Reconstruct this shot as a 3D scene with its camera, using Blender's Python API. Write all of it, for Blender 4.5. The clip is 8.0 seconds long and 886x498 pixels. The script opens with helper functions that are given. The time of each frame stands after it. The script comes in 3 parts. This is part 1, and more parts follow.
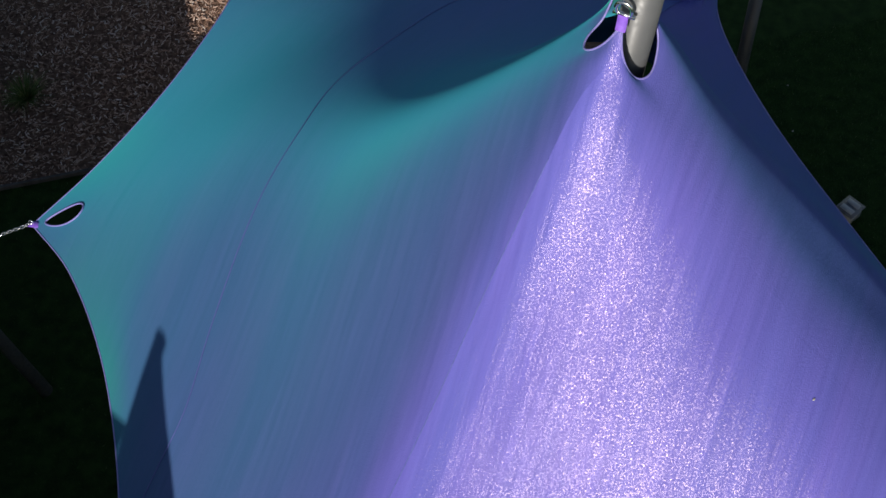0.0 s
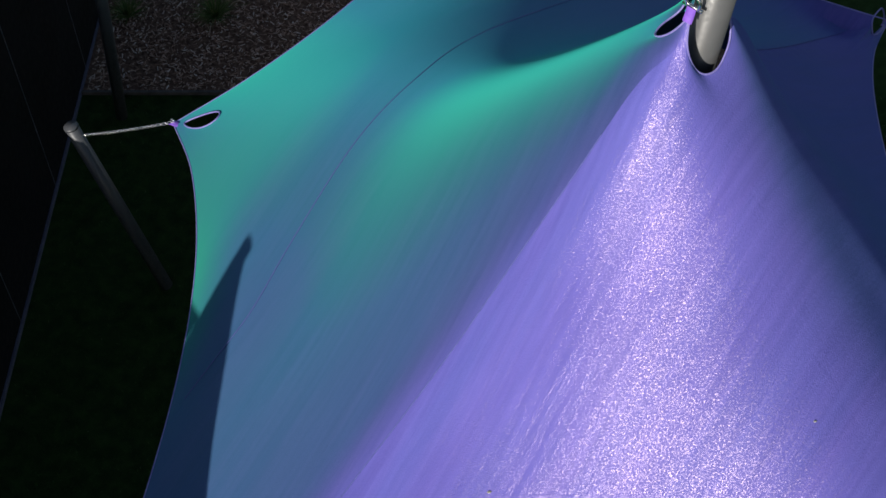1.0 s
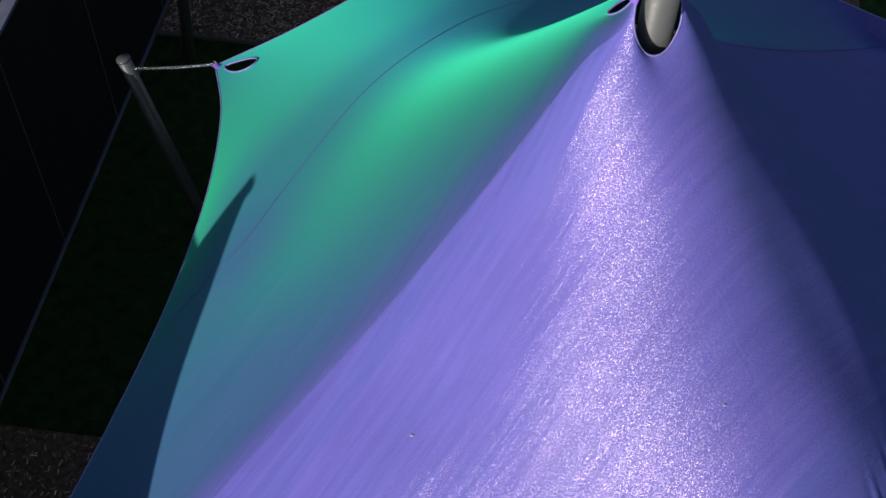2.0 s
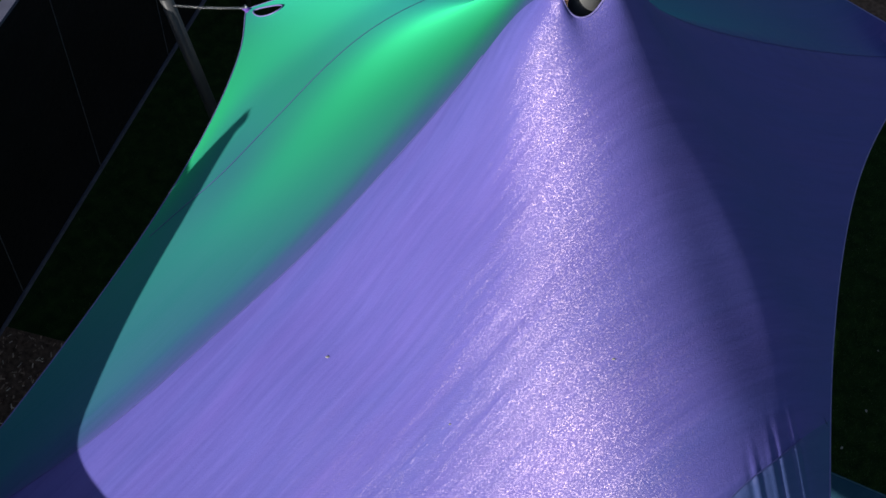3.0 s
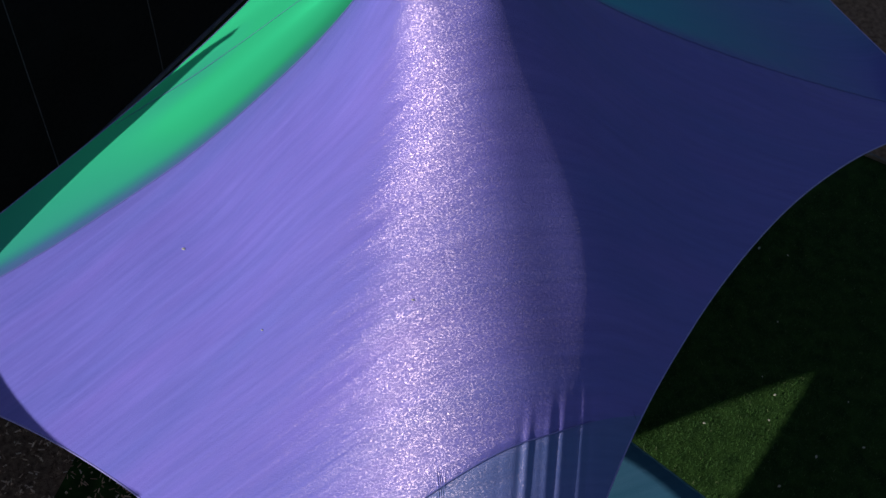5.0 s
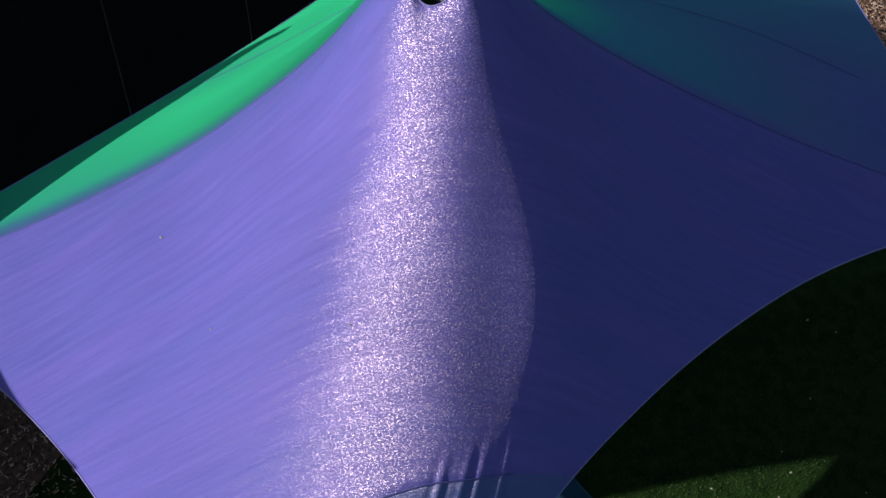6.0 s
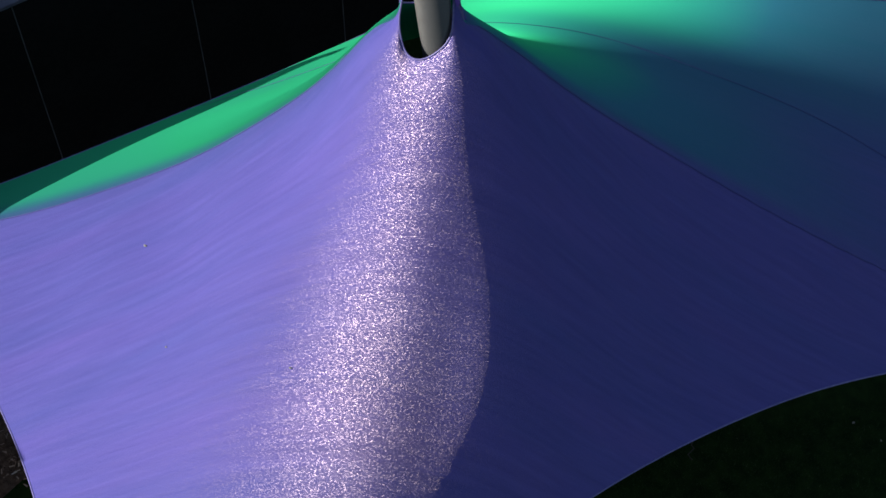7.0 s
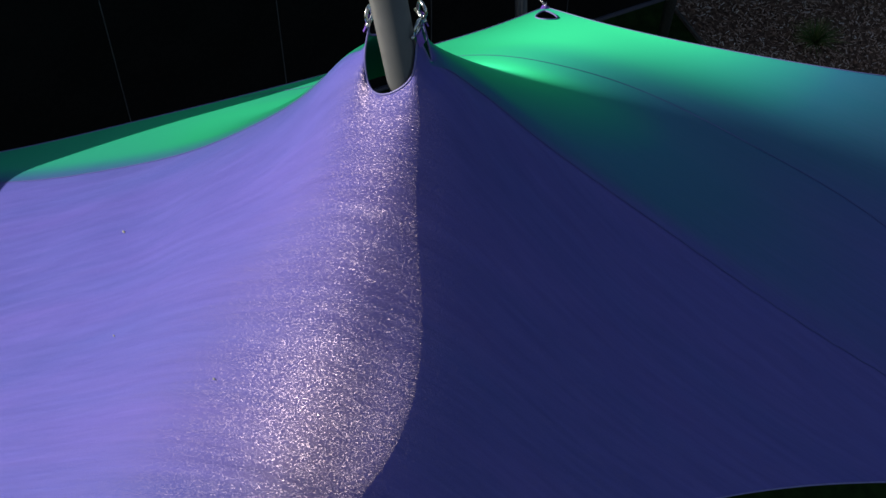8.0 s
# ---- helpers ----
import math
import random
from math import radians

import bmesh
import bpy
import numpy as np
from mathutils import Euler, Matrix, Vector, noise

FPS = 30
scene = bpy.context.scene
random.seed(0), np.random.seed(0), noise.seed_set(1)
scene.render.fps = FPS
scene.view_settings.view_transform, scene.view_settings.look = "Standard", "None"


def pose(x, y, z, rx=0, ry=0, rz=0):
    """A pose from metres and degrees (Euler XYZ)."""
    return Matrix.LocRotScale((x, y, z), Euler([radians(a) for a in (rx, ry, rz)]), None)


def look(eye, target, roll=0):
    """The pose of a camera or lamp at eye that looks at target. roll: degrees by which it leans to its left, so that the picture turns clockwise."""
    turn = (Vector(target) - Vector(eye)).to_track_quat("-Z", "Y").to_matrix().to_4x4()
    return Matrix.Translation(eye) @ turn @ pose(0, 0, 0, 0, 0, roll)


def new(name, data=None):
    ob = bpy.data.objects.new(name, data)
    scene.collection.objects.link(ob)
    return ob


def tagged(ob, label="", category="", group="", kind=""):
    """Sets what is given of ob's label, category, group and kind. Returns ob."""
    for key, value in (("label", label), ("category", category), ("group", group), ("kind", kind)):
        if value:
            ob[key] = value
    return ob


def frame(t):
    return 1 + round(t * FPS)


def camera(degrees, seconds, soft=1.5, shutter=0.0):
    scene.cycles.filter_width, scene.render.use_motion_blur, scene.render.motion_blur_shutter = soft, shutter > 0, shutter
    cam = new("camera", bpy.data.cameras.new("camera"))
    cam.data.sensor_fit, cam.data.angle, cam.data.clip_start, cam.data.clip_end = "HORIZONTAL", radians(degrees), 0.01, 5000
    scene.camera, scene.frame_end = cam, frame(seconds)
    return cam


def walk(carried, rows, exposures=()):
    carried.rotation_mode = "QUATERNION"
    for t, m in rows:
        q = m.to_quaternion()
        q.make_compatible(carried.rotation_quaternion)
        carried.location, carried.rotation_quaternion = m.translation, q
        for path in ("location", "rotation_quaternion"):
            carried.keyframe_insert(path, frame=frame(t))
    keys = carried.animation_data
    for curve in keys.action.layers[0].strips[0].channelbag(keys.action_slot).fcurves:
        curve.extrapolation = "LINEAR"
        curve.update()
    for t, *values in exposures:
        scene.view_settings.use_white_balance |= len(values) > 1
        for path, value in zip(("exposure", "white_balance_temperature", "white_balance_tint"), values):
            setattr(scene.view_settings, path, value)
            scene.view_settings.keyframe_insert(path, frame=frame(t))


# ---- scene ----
cam = camera(35.47, 8.0)
walk(cam, [
    (0, look((0.023, -5.358, 12.602), (-0.956, -0.630, 6.224), -1.24)),
    (0.5, look((0.500, -5.465, 12.630), (-1.008, -0.863, 6.262), -0.48)),
    (1, look((1.036, -5.501, 12.702), (-1.046, -1.144, 6.324), -0.22)),
    (1.5, look((1.544, -5.402, 12.757), (-0.923, -1.293, 6.352), -0.35)),
    (1.7, look((1.772, -5.365, 12.802), (-0.770, -1.316, 6.387), -0.28)),
    (2.8, look((3.151, -5.102, 12.956), (0.088, -1.469, 6.521), -0.05)),
    (3, look((3.393, -5.032, 12.992), (0.238, -1.489, 6.551), 0.16)),
    (3.5, look((3.968, -4.827, 13.001), (0.659, -1.412, 6.567), 0.20)),
    (4, look((4.490, -4.513, 13.012), (1.008, -1.279, 6.576), 0.28)),
    (4.5, look((4.985, -4.132, 13.001), (1.279, -1.150, 6.568), 0.43)),
    (4.7, look((5.150, -3.949, 13.024), (1.356, -1.092, 6.585), 0.56)),
    (5.8, look((5.768, -2.587, 13.216), (1.510, -0.619, 6.734), 0.52)),
    (6, look((5.828, -2.349, 13.229), (1.483, -0.536, 6.761), 0.48)),
    (6.5, look((5.889, -1.690, 13.223), (1.358, -0.319, 6.774), 0.09)),
    (7, look((5.780, -1.026, 13.239), (1.150, -0.086, 6.783), 0.40)),
    (7.5, look((5.667, -0.413, 13.319), (0.992, 0.105, 6.848), 0.61)),
    (8, look((5.604, 0.307, 13.319), (0.912, 0.351, 6.840), 0.65)),
])

# ---- world and sun ----
SUN_AZ, SUN_EL = -97.0, 24.0   # degrees, azimuth anticlockwise from +x
sun_way = Vector((math.cos(radians(SUN_EL)) * math.cos(radians(SUN_AZ)),
                  math.cos(radians(SUN_EL)) * math.sin(radians(SUN_AZ)), math.sin(radians(SUN_EL))))
world = bpy.data.worlds.new("world")
scene.world = world
world.use_nodes = True
wn = world.node_tree.nodes
sky = wn.new("ShaderNodeTexSky")
sky.sky_type = "NISHITA"
sky.sun_disc = False
sky.sun_elevation = radians(SUN_EL)
sky.sun_rotation = radians(90 - SUN_AZ)
world.node_tree.links.new(sky.outputs[0], wn["Background"].inputs[0])
wn["Background"].inputs[1].default_value = 0.078
sun = new("sun", bpy.data.lights.new("sun", "SUN"))
sun.data.energy = 5.0
sun.data.angle = radians(0.53)
sun.data.color = (1.0, 0.95, 0.88)
sun.matrix_world = look(sun_way * 40, (0, 0, 0))


# ---- materials ----
def mat(name):
    m = bpy.data.materials.new(name)
    m.use_nodes = True
    nt = m.node_tree
    return m, nt, nt.nodes["Principled BSDF"]


def link(nt, a, b):
    nt.links.new(a, b)


def noise_node(nt, scale, detail=4.0, stretch=(1, 1, 1), turn=0.0, rough=0.55):
    tc = nt.nodes.new("ShaderNodeTexCoord")
    mp = nt.nodes.new("ShaderNodeMapping")
    mp.vector_type = "POINT"
    rot = nt.nodes.new("ShaderNodeVectorRotate")
    rot.rotation_type = "Z_AXIS"
    rot.inputs["Angle"].default_value = radians(turn)
    link(nt, tc.outputs["Object"], rot.inputs["Vector"])
    link(nt, rot.outputs[0], mp.inputs["Vector"])
    mp.inputs["Scale"].default_value = stretch
    n = nt.nodes.new("ShaderNodeTexNoise")
    n.inputs["Scale"].default_value = scale
    n.inputs["Detail"].default_value = detail
    n.inputs["Roughness"].default_value = rough
    link(nt, mp.outputs[0], n.inputs["Vector"])
    return n


def ramp(nt, src, stops):
    r = nt.nodes.new("ShaderNodeValToRGB")
    el = r.color_ramp.elements
    while len(el) < len(stops):
        el.new(0.5)
    for e, (p, c) in zip(el, stops):
        e.position = p
        e.color = c if len(c) == 4 else (*c, 1)
    link(nt, src, r.inputs[0])
    return r


def rerange(nt, src, a, b, c, d):
    r = nt.nodes.new("ShaderNodeMapRange")
    for i, v in enumerate((a, b, c, d)):
        r.inputs[i + 1].default_value = v
    link(nt, src, r.inputs[0])
    return r.outputs[0]


def bump(nt, src, strength, dist, normal=None):
    b = nt.nodes.new("ShaderNodeBump")
    b.inputs["Strength"].default_value = strength
    b.inputs["Distance"].default_value = dist
    link(nt, src, b.inputs["Height"])
    if normal is not None:
        link(nt, normal, b.inputs["Normal"])
    return b.outputs[0]


def simple(name, lo, hi, scale, rough=0.6, metal=0.0, bump_amt=0.2, bump_dist=0.004, stretch=(1, 1, 1), fine=None, spec=0.5):
    m, nt, p = mat(name)
    n = noise_node(nt, scale, 5, stretch)
    r = ramp(nt, n.outputs[0], [(0.3, lo), (0.7, hi)])
    link(nt, r.outputs[0], p.inputs["Base Color"])
    f = noise_node(nt, fine or scale * 9, 3, stretch)
    link(nt, rerange(nt, f.outputs[0], 0.3, 0.7, max(rough - 0.12, 0.03), min(rough + 0.12, 1)), p.inputs["Roughness"])
    link(nt, bump(nt, f.outputs[0], bump_amt, bump_dist), p.inputs["Normal"])
    p.inputs["Metallic"].default_value = metal
    p.inputs["Specular IOR Level"].default_value = spec
    return m


WARP = 13.0   # turns the cloth's lengthwise yarn onto the y axis


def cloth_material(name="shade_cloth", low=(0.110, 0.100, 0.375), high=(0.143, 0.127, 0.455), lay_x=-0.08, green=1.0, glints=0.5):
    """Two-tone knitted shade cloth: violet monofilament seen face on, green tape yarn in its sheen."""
    m, nt, p = mat(name)
    broad = noise_node(nt, 2.6, 4, (1, 0.08, 0.15), WARP)
    streak = noise_node(nt, 26, 4, (1, 0.025, 0.08), WARP)
    knit = noise_node(nt, 130, 3, (1, 0.75, 1), WARP, 0.7)
    col = ramp(nt, streak.outputs[0], [(0.25, low), (0.75, high)])
    mixc = nt.nodes.new("ShaderNodeMix")
    mixc.data_type = "RGBA"
    mixc.blend_type = "MULTIPLY"
    mixc.inputs[0].default_value = 0.55
    tone = ramp(nt, broad.outputs[0], [(0.32, (0.62, 0.86, 0.90)), (0.68, (1.0, 0.90, 1.0))])
    link(nt, col.outputs[0], mixc.inputs["A"])
    link(nt, tone.outputs[0], mixc.inputs["B"])
    link(nt, mixc.outputs["Result"], p.inputs["Base Color"])
    link(nt, rerange(nt, streak.outputs[0], 0.3, 0.7, 0.42, 0.5), p.inputs["Roughness"])
    p.inputs["Specular IOR Level"].default_value = 0.09
    p.inputs["Specular Tint"].default_value = (0.95, 0.68, 1.0, 1)
    p.inputs["Anisotropic"].default_value = 0.85
    yarn = nt.nodes.new("ShaderNodeCombineXYZ")      # the gloss spreads along the lengthwise yarn
    yarn.inputs[0].default_value = 0.15
    yarn.inputs[1].default_value = 1.0
    link(nt, yarn.outputs[0], p.inputs["Tangent"])
    folds = noise_node(nt, 7, 3, (1, 0.06, 0.12), WARP)
    b0 = bump(nt, folds.outputs[0], 0.33, 0.025)
    b1 = bump(nt, streak.outputs[0], 0.2, 0.006, b0)
    b2 = bump(nt, knit.outputs[0], 0.5, 0.006, b1)
    link(nt, b2, p.inputs["Normal"])
    band = noise_node(nt, 14, 5, (1, 0.03, 0.08), WARP)
    grain = noise_node(nt, 115, 3, (1, 0.6, 1), WARP, 0.75)
    gloss = nt.nodes.new("ShaderNodeBsdfAnisotropic")     # bright monofilament glints
    gloss.inputs["Color"].default_value = (1.0, 0.78, 0.90, 1)
    gloss.inputs["Roughness"].default_value = 0.22
    gloss.inputs["Anisotropy"].default_value = -0.5
    link(nt, yarn.outputs[0], gloss.inputs["Tangent"])
    lie = nt.nodes.new("ShaderNodeVectorMath")            # the rounded filaments lie slanted across the strip
    lie.operation = "MULTIPLY_ADD"
    lie.inputs[1].default_value = (0.65, 0.36, 0.3)
    lie.inputs[2].default_value = (-0.08, -0.52, 0.49)
    lay = nt.nodes.new("ShaderNodeVectorMath")
    lay.operation = "NORMALIZE"
    link(nt, bump(nt, grain.outputs[0], 0.35, 0.008, b1), lie.inputs[0])
    link(nt, lie.outputs[0], lay.inputs[0])
    link(nt, lay.outputs[0], gloss.inputs["Normal"])
    glint = nt.nodes.new("ShaderNodeMixShader")
    banded = nt.nodes.new("ShaderNodeMath")               # the glints run in bands along the warp
    banded.operation = "MULTIPLY"
    link(nt, rerange(nt, grain.outputs[0], 0.49, 0.66, 0.003 * glints, 0.052 * glints), banded.inputs[0])
    link(nt, rerange(nt, band.outputs[0], 0.34, 0.66, 0.80, 1.24), banded.inputs[1])
    link(nt, banded.outputs[0], glint.inputs[0])
    link(nt, p.outputs[0], glint.inputs[1])
    link(nt, gloss.outputs[0], glint.inputs[2])
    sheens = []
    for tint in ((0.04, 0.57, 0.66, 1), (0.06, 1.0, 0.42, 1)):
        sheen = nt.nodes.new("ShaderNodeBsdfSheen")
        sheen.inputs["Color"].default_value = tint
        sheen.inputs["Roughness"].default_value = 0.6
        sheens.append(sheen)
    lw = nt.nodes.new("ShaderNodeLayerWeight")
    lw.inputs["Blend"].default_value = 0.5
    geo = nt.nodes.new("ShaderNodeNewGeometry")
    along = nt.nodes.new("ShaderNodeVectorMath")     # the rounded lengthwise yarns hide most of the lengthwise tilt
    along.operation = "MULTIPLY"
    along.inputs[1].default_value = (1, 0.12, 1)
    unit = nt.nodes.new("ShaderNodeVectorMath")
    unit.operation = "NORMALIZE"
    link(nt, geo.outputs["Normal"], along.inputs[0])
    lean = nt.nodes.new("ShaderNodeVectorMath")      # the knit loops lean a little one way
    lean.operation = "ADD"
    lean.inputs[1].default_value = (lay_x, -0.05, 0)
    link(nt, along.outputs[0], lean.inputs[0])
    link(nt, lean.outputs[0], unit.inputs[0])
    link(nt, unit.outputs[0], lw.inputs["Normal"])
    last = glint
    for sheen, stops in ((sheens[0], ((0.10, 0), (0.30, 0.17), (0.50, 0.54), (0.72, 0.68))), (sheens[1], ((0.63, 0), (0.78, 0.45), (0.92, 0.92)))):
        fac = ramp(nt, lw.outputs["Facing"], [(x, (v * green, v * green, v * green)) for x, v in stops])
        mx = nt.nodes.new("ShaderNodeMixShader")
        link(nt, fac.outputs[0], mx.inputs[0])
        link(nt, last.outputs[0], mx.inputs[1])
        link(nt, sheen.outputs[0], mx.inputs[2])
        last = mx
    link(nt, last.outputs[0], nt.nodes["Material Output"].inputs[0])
    return m


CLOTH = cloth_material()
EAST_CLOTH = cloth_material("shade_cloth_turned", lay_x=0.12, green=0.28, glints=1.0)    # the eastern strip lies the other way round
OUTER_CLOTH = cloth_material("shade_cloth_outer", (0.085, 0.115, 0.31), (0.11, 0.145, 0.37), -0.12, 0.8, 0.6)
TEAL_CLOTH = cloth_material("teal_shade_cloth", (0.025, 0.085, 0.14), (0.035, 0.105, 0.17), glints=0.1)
WEBBING = simple("violet_webbing", (0.16, 0.07, 0.45), (0.26, 0.12, 0.62), 30, 0.5)
HEM = simple("hem_tape", (0.17, 0.15, 0.42), (0.26, 0.24, 0.55), 40, 0.45)
THREAD = simple("seam_tape", (0.075, 0.085, 0.29), (0.10, 0.11, 0.36), 40, 0.7, spec=0.3)
STEEL = simple("galvanised_steel", (0.30, 0.30, 0.31), (0.42, 0.42, 0.42), 7, 0.45, 0.75, 0.06, 0.002)
# post grey is lowered so the colour itself carries the shade on it
POST = simple("grey_powder_coat", (0.050, 0.053, 0.060), (0.070, 0.074, 0.082), 4, 0.42, 0.0, 0.08, 0.002)
MAST = simple("light_grey_powder_coat", (0.088, 0.09, 0.092), (0.112, 0.114, 0.116), 3, 0.42, 0.0, 0.08, 0.002)
CHROME = simple("stainless_steel", (0.62, 0.62, 0.62), (0.75, 0.75, 0.74), 20, 0.22, 1.0, 0.05, 0.001)
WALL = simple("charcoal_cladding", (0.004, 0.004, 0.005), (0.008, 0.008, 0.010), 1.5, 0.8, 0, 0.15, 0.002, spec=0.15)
JOINT = simple("joint_cover", (0.07, 0.07, 0.085), (0.11, 0.11, 0.13), 6, 0.5)
COPING = simple("zinc_coping", (0.10, 0.10, 0.15), (0.15, 0.15, 0.21), 5, 0.4, 0.2)
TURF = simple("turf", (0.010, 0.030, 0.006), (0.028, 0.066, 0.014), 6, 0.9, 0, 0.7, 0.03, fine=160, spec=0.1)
SOIL = simple("mulch_soil", (0.11, 0.066, 0.047), (0.28, 0.175, 0.125), 18, 0.95, 0, 0.9, 0.04, fine=70, spec=0.1)
EDGING = simple("timber_edging", (0.06, 0.05, 0.045), (0.12, 0.105, 0.095), 9, 0.8)


def varied(name, stops, rough=0.85, trans=0.0):
    m, nt, p = mat(name)
    g = nt.nodes.new("ShaderNodeNewGeometry")
    r = ramp(nt, g.outputs["Random Per Island"], stops)
    link(nt, r.outputs[0], p.inputs["Base Color"])
    p.inputs["Roughness"].default_value = rough
    p.inputs["Specular IOR Level"].default_value = 0.25
    return m


CHIPS = varied("wood_chips", [(0.0, (0.16, 0.095, 0.068)), (0.5, (0.42, 0.26, 0.19)), (0.85, (0.58, 0.42, 0.33)), (1.0, (0.72, 0.63, 0.56))])
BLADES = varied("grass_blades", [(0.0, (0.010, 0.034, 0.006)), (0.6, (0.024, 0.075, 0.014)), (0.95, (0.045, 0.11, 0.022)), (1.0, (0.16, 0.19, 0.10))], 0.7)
TUSSOCK = varied("tussock_blades", [(0.0, (0.05, 0.10, 0.025)), (0.6, (0.11, 0.18, 0.045)), (1.0, (0.30, 0.28, 0.13))], 0.65)
LEAF = varied("dry_leaf", [(0.0, (0.4, 0.38, 0.33)), (1.0, (0.6, 0.58, 0.52))])


# ---- mesh helpers ----
def part(name, bm, material, parent=None, label="", smooth=True):
    me = bpy.data.meshes.new(name)
    if smooth:
        for f in bm.faces:
            f.smooth = True
    bm.to_mesh(me)
    bm.free()
    me.materials.append(material)
    ob = new(name, me)
    ob.parent = parent
    if label:
        ob["label"] = label
    return ob


def raw(name, verts, faces, material, parent=None, label="", smooth=True):
    me = bpy.data.meshes.new(name)
    me.from_pydata([tuple(v) for v in verts], [], faces)
    if smooth:
        me.polygons.foreach_set("use_smooth", [True] * len(me.polygons))
    me.materials.append(material)
    ob = new(name, me)
    ob.parent = parent
    if label:
        ob["label"] = label
    return ob


def empty(name, at=(0, 0, 0)):
    ob = new(name)
    ob.location = at
    ob.empty_display_size = 0.2
    return ob


def box_bm(bm, lo, hi, bevel=0.0, m=None):
    r = bmesh.ops.create_cube(bm, size=1)
    vs = r["verts"]
    for v in vs:
        v.co = Vector([lo[i] + (v.co[i] + 0.5) * (hi[i] - lo[i]) for i in range(3)])
    if bevel:
        es = list({e for v in vs for e in v.link_edges})
        r = bmesh.ops.bevel(bm, geom=es, offset=bevel, segments=2, affect="EDGES")
        vs = list({v for f in r["faces"] for v in f.verts} | {v for v in vs if v.is_valid})
    if m is not None:
        bmesh.ops.transform(bm, matrix=m, verts=vs)
    return vs


def tube_bm(bm, a, b, r1, r2, n=28, cap=True):
    a, b = Vector(a), Vector(b)
    d = b - a
    m = Matrix.Translation((a + b) / 2) @ d.to_track_quat("Z", "Y").to_matrix().to_4x4()
    bmesh.ops.create_cone(bm, cap_ends=cap, segments=n, radius1=r1, radius2=r2, depth=d.length, matrix=m)


def ribbon(pts, normals, width, lift, thick=0.004):
    """A flat tape along pts, lying on a surface with those normals."""
    pts = [Vector(p) for p in pts]
    verts, faces = [], []
    for i, p in enumerate(pts):
        t = (pts[min(i + 1, len(pts) - 1)] - pts[max(i - 1, 0)]).normalized()
        n = Vector(normals[i]).normalized()
        s = t.cross(n).normalized() * (width / 2)
        for off, h in ((-s, lift), (-s * 0.85, lift + thick), (s * 0.85, lift + thick), (s, lift)):
            verts.append(p + off + n * h)
    for i in range(len(pts) - 1):
        for k in range(3):
            a = i * 4 + k
            faces.append((a, a + 1, a + 5, a + 4))
    return verts, faces


def cord(pts, radius, n=8):
    """A round cord through pts."""
    pts = [Vector(p) for p in pts]
    verts, faces = [], []
    for i, p in enumerate(pts):
        t = (pts[min(i + 1, len(pts) - 1)] - pts[max(i - 1, 0)]).normalized()
        a = t.orthogonal().normalized() if i == 0 else (a - t * a.dot(t)).normalized()
        b = t.cross(a)
        for k in range(n):
            w = 2 * math.pi * k / n
            verts.append(p + (a * math.cos(w) + b * math.sin(w)) * radius)
    for i in range(len(pts) - 1):
        for k in range(n):
            faces.append((i * n + k, i * n + (k + 1) % n, (i + 1) * n + (k + 1) % n, (i + 1) * n + k))
    return verts, faces


# ---- the shape of the large sail ----
CORNERS = [(-5.14, 1.465, 2.885), (-2.46, -4.76, 3.35), (5.55, -3.73, 3.548), (0.67, 5.70, 2.90), (-4.45, 6.60, 2.25)]
HUB = Vector((-0.06, 0.08, 7.4))                 # the mast's axis where the cloth is gathered
LUGS = [Vector((-0.105, -0.078, 7.62)), Vector((0.0, 0.205, 7.62)), Vector((-0.14, 0.225, 7.62))]     # where the cloth is shackled to the mast
NR, NT = 120, 420


def spline(knots, n=12):
    c = np.array(knots, float)
    p = np.concatenate([[2 * c[0] - c[1]], c, [2 * c[-1] - c[-2]]])
    t = np.linspace(0, 1, n, endpoint=False)[:, None]
    out = [0.5 * (2 * p[i + 1] + (p[i + 2] - p[i]) * t + (2 * p[i] - 5 * p[i + 1] + 4 * p[i + 2] - p[i + 3]) * t * t
                  + (3 * p[i + 1] - p[i] - 3 * p[i + 2] + p[i + 3]) * t ** 3) for i in range(len(c) - 1)]
    return np.concatenate(out + [c[-1:]])


# seams between the strips of cloth, from south to north
SEAM_MID = spline([CORNERS[1], (-1.635, -3.284, 4.308), (-1.21, -2.08, 5.012), (-0.827, -1.185, 5.791), (-0.58, -0.672, 6.421), (-0.294, -0.252, 7.165), LUGS[0],
                   LUGS[1], (-0.10, 0.44, 7.19), (-0.16, 0.805, 6.733), (-0.212, 1.772, 5.696), (-0.003, 3.156, 4.56), (0.176, 4.61, 3.434), (0.607, 5.599, 2.90)])
SEAM_WEST = spline([(-3.06, -1.62, 3.66), (-2.90, -1.157, 3.80), (-2.788, -0.807, 4.237), (-2.73, -0.235, 4.432), (-2.581, 0.539, 4.737), (-2.43, 1.245, 4.86),
                    (-2.336, 1.995, 4.651), (-2.061, 2.908, 4.387), (-1.697, 4.002, 3.893), (-0.997, 5.109, 3.397)])
SEAM_EAST = spline([(2.02, -4.5, 4.6), (2.12, -2.6, 5.4), (2.20, -1.13, 5.42), (2.27, -0.43, 5.2), (2.34, 1.5, 4.5), (2.4, 3.0, 4.0)])
